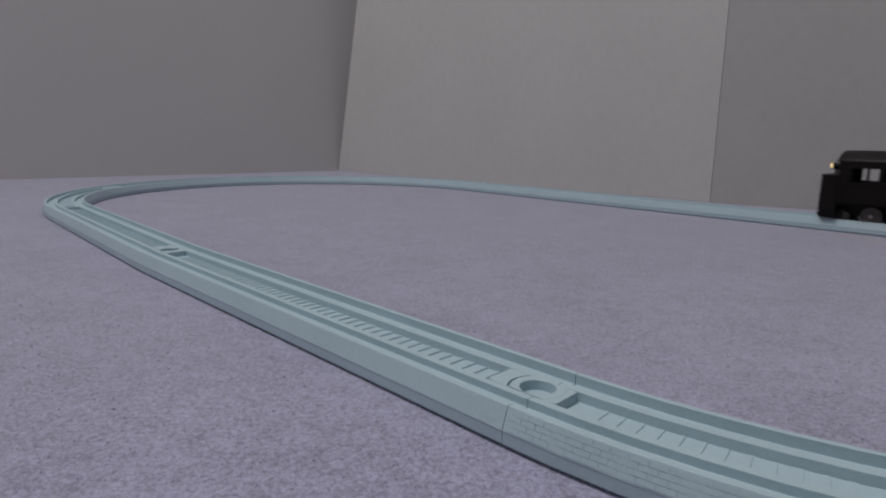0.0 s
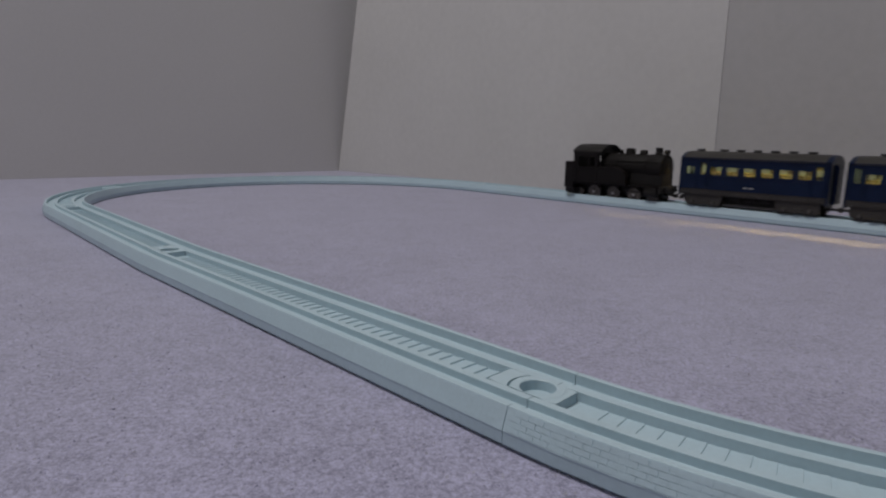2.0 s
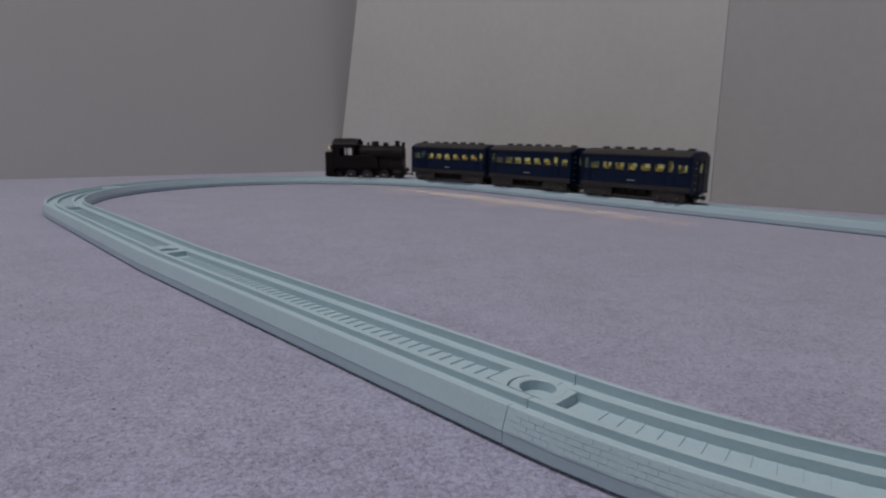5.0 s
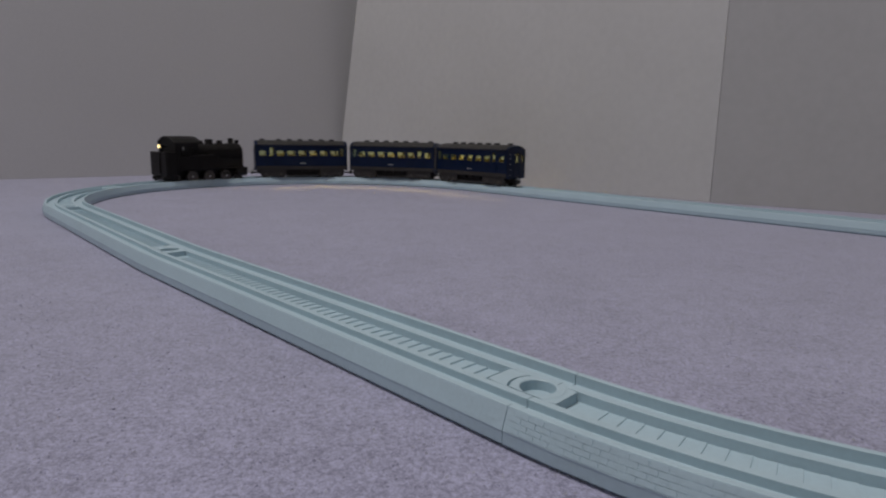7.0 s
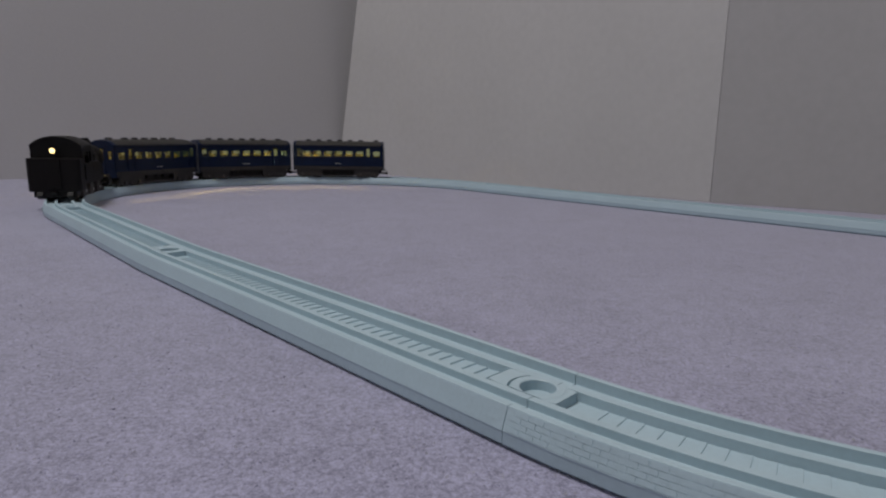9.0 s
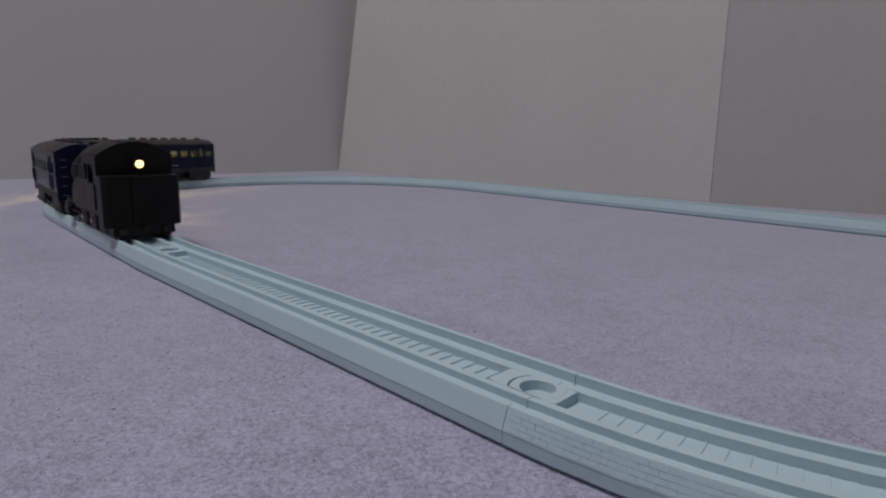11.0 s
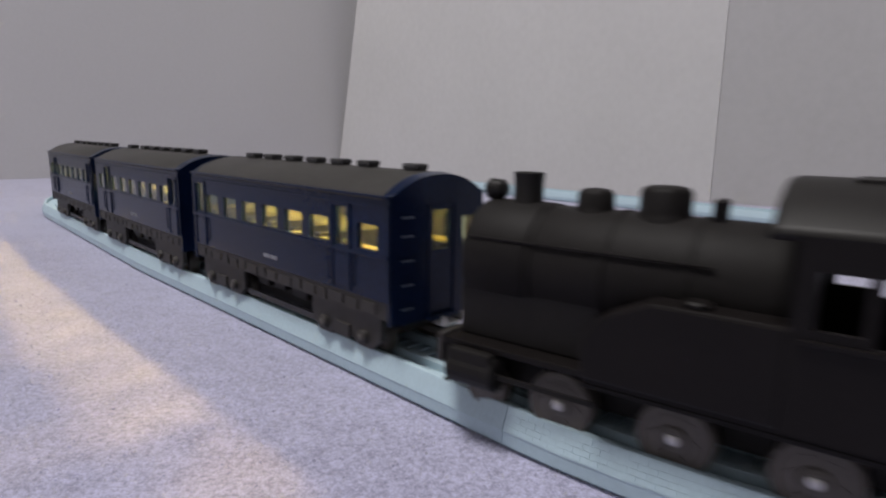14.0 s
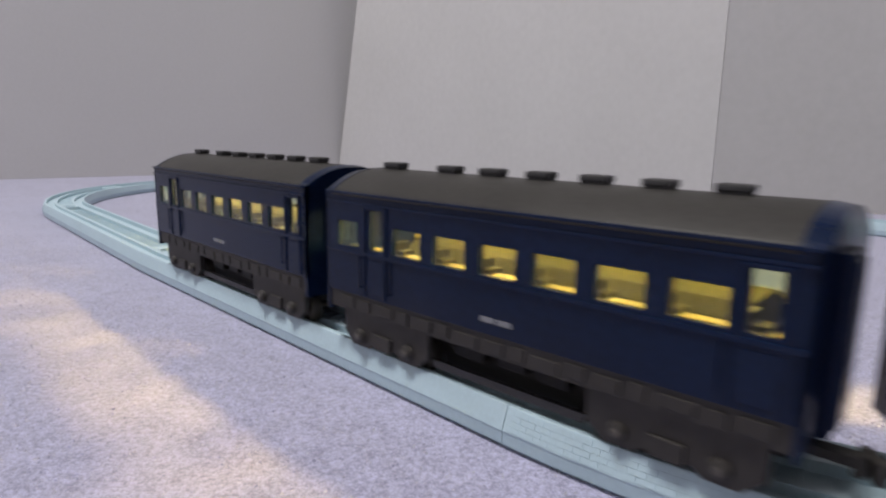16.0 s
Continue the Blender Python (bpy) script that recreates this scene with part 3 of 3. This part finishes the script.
def locomotive():
    loco = thing("tank_locomotive", "black plastic tank steam locomotive running bunker first with lit headlamp", "toy locomotive")
    HW = 0.0182
    LX = 1.055

    def part(name, bm, material, parent, label="", m=None, smooth=False, bevel=0.0):
        if m is None and parent is loco:
            bmesh.ops.transform(bm, matrix=Matrix.Diagonal((LX, 1, 1, 1)), verts=bm.verts[:])
        return link_part(name, bm, material, parent, label, m, smooth, bevel)
    # frames and running plate
    bm = bmesh.new()
    box(bm, -0.044, 0.047, -0.0060, 0.0060, 0.0110, 0.0205, 0.0004)
    part("main_frame", bm, M_SOOT, loco)
    bm = bmesh.new()
    box(bm, -0.0150, 0.0400, -0.0170, 0.0170, 0.0203, 0.0217, 0.0003)
    part("running_plate", bm, M_BLACK, loco)
    bm = bmesh.new()
    box(bm, -0.0455, -0.0150, -0.0150, 0.0150, 0.0203, 0.0217, 0.0003)
    part("front_plate", bm, M_BLACK, loco)
    for sg in (1, -1):
        bm = bmesh.new()
        box(bm, -0.0150, 0.0400, *sorted((sg * 0.0163, sg * 0.0172)), 0.0197, 0.0206, 0.0002)
        part("valance", bm, M_BLACK, loco)
    # boiler with smokebox
    zc, rb = 0.0378, 0.0118
    bm = bmesh.new()
    lathe(bm, [(-0.0300, rb), (0.0147, rb)], "x", 48, (0, 0, zc))
    part("boiler", bm, M_GLOSS, loco, smooth=True, bevel=0.0003)
    for x in (-0.0290, -0.0150, -0.0010):
        bm = bmesh.new()
        lathe(bm, [(x - 0.0006, rb + 0.0003), (x + 0.0006, rb + 0.0003)], "x", 48, (0, 0, zc))
        part("boiler_band", bm, M_GLOSS, loco, smooth=True, bevel=0.0002)
    bm = bmesh.new()
    lathe(bm, [(-0.0440, rb * 0.93), (-0.0432, rb + 0.0004), (-0.0298, rb + 0.0004)], "x", 48, (0, 0, zc))
    part("smokebox", bm, M_GLOSS, loco, smooth=True, bevel=0.0003)
    bm = bmesh.new()
    lathe(bm, [(-0.0438, 0.0088), (-0.0444, 0.0082), (-0.0449, 0.0050), (-0.0451, 0.0012), (-0.0460, 0.0010)], "x", 32, (0, 0, zc))
    box(bm, -0.0455, -0.0448, -0.0006, 0.0006, zc - 0.005, zc + 0.005)
    part("smokebox_door", bm, M_SOOT, loco)
    bm = bmesh.new()
    box(bm, -0.0442, -0.0150, -0.0106, 0.0106, 0.0216, 0.0330, 0.0006)
    part("smokebox_saddle", bm, M_SOOT, loco)
    # chimney, domes, lamp, safety valves
    bm = bmesh.new()
    lathe(bm, [(0.0465, 0.0042), (0.0487, 0.0034), (0.0496, 0.0030), (0.0542, 0.0030), (0.0556, 0.0031), (0.0560, 0.0032), (0.0560, 0.0026), (0.0530, 0.0024)], "z", 28, (-0.0352, 0, 0))
    part("chimney", bm, M_SOOT, loco, smooth=True, bevel=0.0002)
    for x, r, top in ((-0.0209, 0.0034, 0.0536), (-0.0081, 0.0044, 0.0549)):
        bm = bmesh.new()
        lathe(bm, [(0.0470, r + 0.0012), (0.0494, r + 0.0003), (0.0502, r), (top - 0.0012, r), (top - 0.0003, r - 0.0006), (top, r - 0.0018)], "z", 28, (x, 0, 0))
        part("dome", bm, M_GLOSS, loco, smooth=True, bevel=0.0002)
    bm = bmesh.new()
    for y in (-0.0016, 0.0016):
        lathe(bm, [(0.0480, 0.0010), (0.0528, 0.0010), (0.0532, 0.0006)], "z", 12, (0.0010, y, 0))
    part("safety_valve", bm, M_BLACK, loco)
    bm = bmesh.new()
    lathe(bm, [(-0.0445, 0.0019), (-0.0440, 0.0023), (-0.0410, 0.0021), (-0.0402, 0.0012)], "x", 20, (0, 0, 0.0520))
    box(bm, -0.0428, -0.0418, -0.0006, 0.0006, 0.0480, 0.0505)
    part("front_lamp", bm, M_SOOT, loco)
    for sg in (1, -1):
        bm = bmesh.new()
        lathe(bm, [(-0.0420, 0.0003), (0.0030, 0.0003)], "x", 8, (0, sg * 0.0112, 0.0430))
        for x in (-0.038, -0.026, -0.014, -0.002):
            box(bm, x - 0.0003, x + 0.0003, *sorted((sg * 0.0104, sg * 0.0114)), 0.0427, 0.0433)
        part("handrail", bm, M_BLACK, loco)
        # side tank with a sloping nose
        bm = bmesh.new()
        prism(bm, [(0.0146, 0.0216), (0.0146, 0.0372), (-0.0045, 0.0372), (-0.0120, 0.0335), (-0.0150, 0.0290), (-0.0150, 0.0216)], *sorted((sg * 0.0116, sg * HW)))
        part("side_tank", bm, M_BLACK, loco, bevel=0.0006)
        bm = bmesh.new()
        lathe(bm, [(0.0376, 0.0022), (0.0386, 0.0022), (0.0390, 0.0016)], "z", 18, (0.002, sg * 0.0150, -0.0007))
        part("filler_cap", bm, M_BLACK, loco)
        # cylinder
        bm = bmesh.new()
        lathe(bm, [(-0.0435, 0.0030), (-0.0430, 0.0038), (-0.0330, 0.0038), (-0.0325, 0.0030)], "x", 20, (0, sg * 0.0140, 0.0160))
        box(bm, -0.0428, -0.0332, *sorted((sg * 0.0105, sg * 0.0172)), 0.0160, 0.0205, 0.0005)
        part("cylinder", bm, M_SOOT, loco)
        bm = bmesh.new()
        box(bm, -0.0325, -0.0130, *sorted((sg * 0.0150, sg * 0.0156)), 0.0155, 0.0165)
        part("piston_rod", bm, M_SOOT, loco)
        # front steps
        bm = bmesh.new()
        box(bm, -0.0450, -0.0437, *sorted((sg * 0.0125, sg * 0.0150)), 0.0118, 0.0126)
        box(bm, -0.0448, -0.0440, *sorted((sg * 0.0138, sg * 0.0147)), 0.0120, 0.0205)
        part("front_step", bm, M_SOOT, loco)
        # buffers
        bm = bmesh.new()
        lathe(bm, [(-0.0464, 0.0013), (-0.0476, 0.0013), (-0.0477, 0.0025), (-0.0483, 0.0025), (-0.0486, 0.0016)], "x", 20, (0, sg * 0.0100, 0.0185))
        part("buffer", bm, M_SOOT, loco)
    bm = bmesh.new()
    box(bm, -0.0467, -0.0453, -0.0152, 0.0152, 0.0160, 0.0222, 0.0003)
    # brown-grey, not black: the carriage's warm light on the beam, painted in
    part("buffer_beam", bm, M_UNDER, loco)
    bm = bmesh.new()
    box(bm, -0.0535, -0.0440, -0.0016, 0.0016, 0.0135, 0.0150, 0.0003)
    box(bm, -0.0545, -0.0528, -0.0024, 0.0024, 0.0125, 0.0160, 0.0003)
    part("coupler", bm, M_SOOT, loco, "dark hook coupler")
    # cab: walls with window openings
    x0, x1, z0, ze = 0.0145, 0.0400, 0.0216, 0.0505
    for sg in (1, -1):
        bm = bmesh.new()
        pierced(bm, [x0, x1], [z0, ze], [(0.0172, 0.0226, 0.0375, 0.0458), (0.0240, 0.0345, 0.0362, 0.0458)],
                lambda u, z: (u, sg * HW, z), lambda u, z: (u, sg * (HW - 0.0012), z))
        part("cab_side", bm, M_BLACK, loco)
        bm = bmesh.new()
        box(bm, 0.0160, 0.0352, *sorted((sg * (HW - 0.0002), sg * (HW + 0.0006))), 0.0352, 0.0361, 0.0002)
        box(bm, 0.0362, 0.0369, *sorted((sg * (HW - 0.0002), sg * (HW + 0.0008))), 0.0230, 0.0360, 0.0002)
        part("cab_rail", bm, M_BLACK, loco)
    def cab_arch(y):
        return ze - 0.0003 + 0.0074 * (1 - min(1.0, abs(y) / (HW + 0.0004)) ** 2.3)
    ys = [HW * (-1 + i / 10) for i in range(21)]
    for xa, xb, holes in ((x0, x0 + 0.0012, [(-0.0150, -0.0110, 0.0420, 0.0480), (0.0110, 0.0150, 0.0420, 0.0480)]), (x1 - 0.0012, x1, [])):
        bm = bmesh.new()
        pierced(bm, [-HW + 0.0012, HW - 0.0012], [z0, ze], holes, lambda u, z: (xb, u, z), lambda u, z: (xa, u, z))
        prism(bm, [(-HW, ze)] + [(y, cab_arch(y) - 0.0004) for y in ys] + [(HW, ze)], xa, xb, "yz")
        part("cab_end", bm, M_SOOT, loco)
    bm = bmesh.new()
    yy = [(HW + 0.0001) * (-1 + i / 14) for i in range(29)]
    rows = []
    for x in (0.0108, 0.0118, 0.0408, 0.0416):
        d = 0.0003 if x in (0.0108, 0.0416) else 0
        rows.append([bm.verts.new((x, y, cab_arch(y) + 0.0003 - d)) for y in yy] + [bm.verts.new((x, y * 0.985, cab_arch(y) - 0.0008)) for y in reversed(yy)])
    k = len(rows[0])
    for p, q in zip(rows, rows[1:]):
        for i in range(k):
            bm.faces.new((p[i], p[(i + 1) % k], q[(i + 1) % k], q[i]))
    for r in (rows[0], rows[-1]):
        for i in range(k // 2 - 1):
            bm.faces.new((r[i], r[i + 1], r[k - 2 - i], r[k - 1 - i]))
    part("cab_roof", bm, M_SOOT, loco, smooth=True)
    bm = bmesh.new()
    box(bm, 0.0190, 0.0340, -0.0055, 0.0055, 0.0570, 0.0580, 0.0003)
    part("roof_hatch", bm, M_SOOT, loco)
    # bunker behind the cab
    bm = bmesh.new()
    wb = HW + 0.0005
    prism(bm, [(0.0395, -wb), (0.0487, -wb), (0.0503, -wb + 0.0018), (0.0503, wb - 0.0018), (0.0487, wb), (0.0395, wb)], 0.0150, 0.0408, "xy")
    part("bunker", bm, M_BLACK, loco, bevel=0.0006)
    bm = bmesh.new()
    box(bm, 0.0500, 0.0513, -0.0052, 0.0052, 0.0172, 0.0404, 0.0004)
    part("bunker_panel", bm, M_BLACK, loco)
    bm = bmesh.new()
    box(bm, 0.0400, 0.0498, -0.0150, 0.0150, 0.0105, 0.0152, 0.0004)
    prism(bm, [(0.0360, 0.0150), (0.0360, 0.0092), (0.0500, 0.0092), (0.0520, 0.0120), (0.0500, 0.0150)], -0.0125, -0.0085)
    prism(bm, [(0.0360, 0.0150), (0.0360, 0.0092), (0.0500, 0.0092), (0.0520, 0.0120), (0.0500, 0.0150)], 0.0085, 0.0125)
    part("rail_guard", bm, M_SOOT, loco)
    bm = bmesh.new()
    box(bm, 0.0460, 0.0545, -0.0016, 0.0016, 0.0132, 0.0148, 0.0003)
    part("coupler", bm, M_SOOT, loco, "dark hook coupler")
    # rear headlamp on the bunker
    bm = bmesh.new()
    lathe(bm, [(0.0398, 0.0009), (0.0440, 0.0009), (0.0442, 0.0021), (0.0478, 0.0025), (0.0484, 0.0025)], "x", 24, (0, 0, 0.0466))
    box(bm, 0.0450, 0.0468, -0.0008, 0.0008, 0.0405, 0.0448)
    part("headlamp", bm, M_SOOT, loco)
    bm = bmesh.new()
    lathe(bm, [(0.0480, 0.0021), (0.0488, 0.0019), (0.0494, 0.0012)], "x", 24, (0, 0, 0.0466))
    part("headlamp_lens", bm, M_HEAD, loco, "glowing warm headlamp lens")
    # driving wheels, each side its own
    src = None
    for x in (0.0207, -0.0003, -0.0218):
        for sg in (1, -1):
            m = pose(x, 0, GROOVE + 0.0066) @ pose(0, sg * 0.0102, 0, 0, 0, 0 if sg > 0 else 180)
            if src is None:
                bm = bmesh.new()
                lathe(bm, [(-0.0018, 0.0062), (-0.0016, 0.0066), (0.0018, 0.0066), (0.0023, 0.0062), (0.0024, 0.0054), (0.0020, 0.0050), (0.0021, 0.0024), (0.0026, 0.0021), (0.0028, 0.0014)], "y", 36)
                for i in range(6):
                    a = 2 * math.pi * i / 6
                    lathe(bm, [(0.0016, 0.0006), (0.0023, 0.0005)], "y", 8, (0.0038 * math.cos(a), 0, 0.0038 * math.sin(a)))
                wheel = src = part("driving_wheel", bm, M_WHEEL, loco, "dull dark grey solid driving wheel", m=m)
            else:
                wheel = shared("driving_wheel", src, loco, m)
            bm = bmesh.new()
            lathe(bm, [(0.0026, 0.0012), (0.0031, 0.0010), (0.0033, 0.0005)], "y", 12)
            part("hub_cap", bm, M_STEEL, wheel, "small bright hub cap")
    for x in (-0.0395, 0.0385):
        bm = bmesh.new()
        lathe(bm, [(-0.0105, 0.0010), (0.0105, 0.0010)], "y", 10)
        for sg in (1, -1):
            lathe(bm, [(sg * 0.0072, 0.0046), (sg * 0.0075, 0.0048), (sg * 0.0106, 0.0048), (sg * 0.0110, 0.0044), (sg * 0.0108, 0.0030), (sg * 0.0112, 0.0016)], "y", 22)
        part("pony_wheelset", bm, M_WHEEL, loco, m=pose(x, 0, GROOVE + 0.0048))
    return loco


# ---- the place ----
room()
card_sheet("backdrop_sheet", (-1.024, 0.360), (-0.025, 1.209), 0.75, M_CARD_DULL, "large off-white card sheet standing upright on the carpet", seed=1.0)
card_sheet("backdrop_sheet", (-0.1868, 1.0700), (0.2770, 0.6270), 0.75, M_CARD, "white card sheet with a skewed edge standing on the carpet",
           lean_a=0.154, seed=4.0)
card_sheet("backdrop_sheet", (0.2774, 0.6266), (1.103, 0.0637), 0.75, M_CARD_SHADED, "white card sheet, toned down as shade, standing behind another sheet's edge", seed=9.0)

for i in range(2):
    track_piece(-STR / 2 * (i + 1), -STR / 2 * i, "pale blue plastic straight toy track piece on the carpet", "pieces of the oval toy track")
for i in range(2):
    a = -STR - HALF - STR / 2 * i
    track_piece(a - STR / 2, a, "pale blue plastic straight toy track piece on the carpet", "pieces of the oval toy track")
for i in range(4):
    a = -STR - HALF / 4 * i
    track_piece(a - HALF / 4, a, "pale blue plastic curved toy track piece on the carpet", "pieces of the oval toy track")
    track_piece(HALF / 4 * i, HALF / 4 * (i + 1), "pale blue plastic curved toy track piece on the carpet", "pieces of the oval toy track")

LOCO = locomotive()
CAR_A = carriage("navy blue toy carriage with lit windows coupled behind the locomotive")
CAR_B = tagged(copy_thing(CAR_A, Matrix.Identity(4)), "navy blue toy carriage with lit windows between two carriages")
CAR_C = tagged(copy_thing(CAR_A, Matrix.Identity(4)), "navy blue toy carriage with lit windows at the train's tail")

# ---- the train's run: seconds, metres past the near joint ----
RUN = [(0.0, -1.5960), (2.0, -1.3695), (4.0, -1.1300), (7.0, -0.8112), (8.0, -0.7134), (9.0, -0.6134), (13.0, -0.1664), (14.0, -0.0542),
       (15.0, 0.0534), (15.5, 0.1048), (16.0, 0.1562)]


def run(t):
    """How far the train is at t, by a smooth curve through RUN."""
    ts, ss = [r[0] for r in RUN], [r[1] for r in RUN]
    i = max(0, min(len(RUN) - 2, sum(1 for a in ts if a <= t) - 1))

    def slope(j):
        a, b = max(0, j - 1), min(len(RUN) - 1, j + 1)
        return (ss[b] - ss[a]) / (ts[b] - ts[a])
    h = ts[i + 1] - ts[i]
    u = (t - ts[i]) / h
    return ((2 * u ** 3 - 3 * u ** 2 + 1) * ss[i] + (u ** 3 - 2 * u ** 2 + u) * h * slope(i)
            + (-2 * u ** 3 + 3 * u ** 2) * ss[i + 1] + (u ** 3 - u ** 2) * h * slope(i + 1))


def on_rails(s, half, turned=False):
    a, b = spot(s - half), spot(s + half)
    m = (a + b) / 2
    h = math.degrees(math.atan2(b.y - a.y, b.x - a.x))
    return pose(m.x, m.y, 0, 0, 0, h + (180 if turned else 0))


def motions():
    ticks = [i / 10 for i in range(161)]
    walk(LOCO, [(t, on_rails(run(t) + 0.0858, 0.020)) for t in ticks])
    for car, back, turned in ((CAR_A, 0.0373, False), (CAR_B, 0.1595, True), (CAR_C, 0.2828, True)):
        walk(car, [(t, on_rails(run(t) - back, BOGIE_X, turned)) for t in ticks])
        way = -1 if turned else 1
        for bogie in car.children:
            for w in bogie.children:
                if w.name.startswith("wheelset"):
                    x, y, z = w.location
                    walk(w, [(t / 15, pose(x, y, z, 0, way * math.degrees((run(t / 15) - run(0)) / 0.0050), 0)) for t in range(241)])
    for w in LOCO.children:
        if w.name.startswith(("driving_wheel", "pony_wheelset")):
            x, y, z = w.location
            r = z - GROOVE
            turn = 180 if w.name.startswith("driving") and y < 0 else 0
            walk(w, [(t / 15, pose(x, y, z, 0, math.degrees((run(t / 15) - run(0)) / r), 0) @ pose(0, 0, 0, 0, 0, turn)) for t in range(241)])


motions()
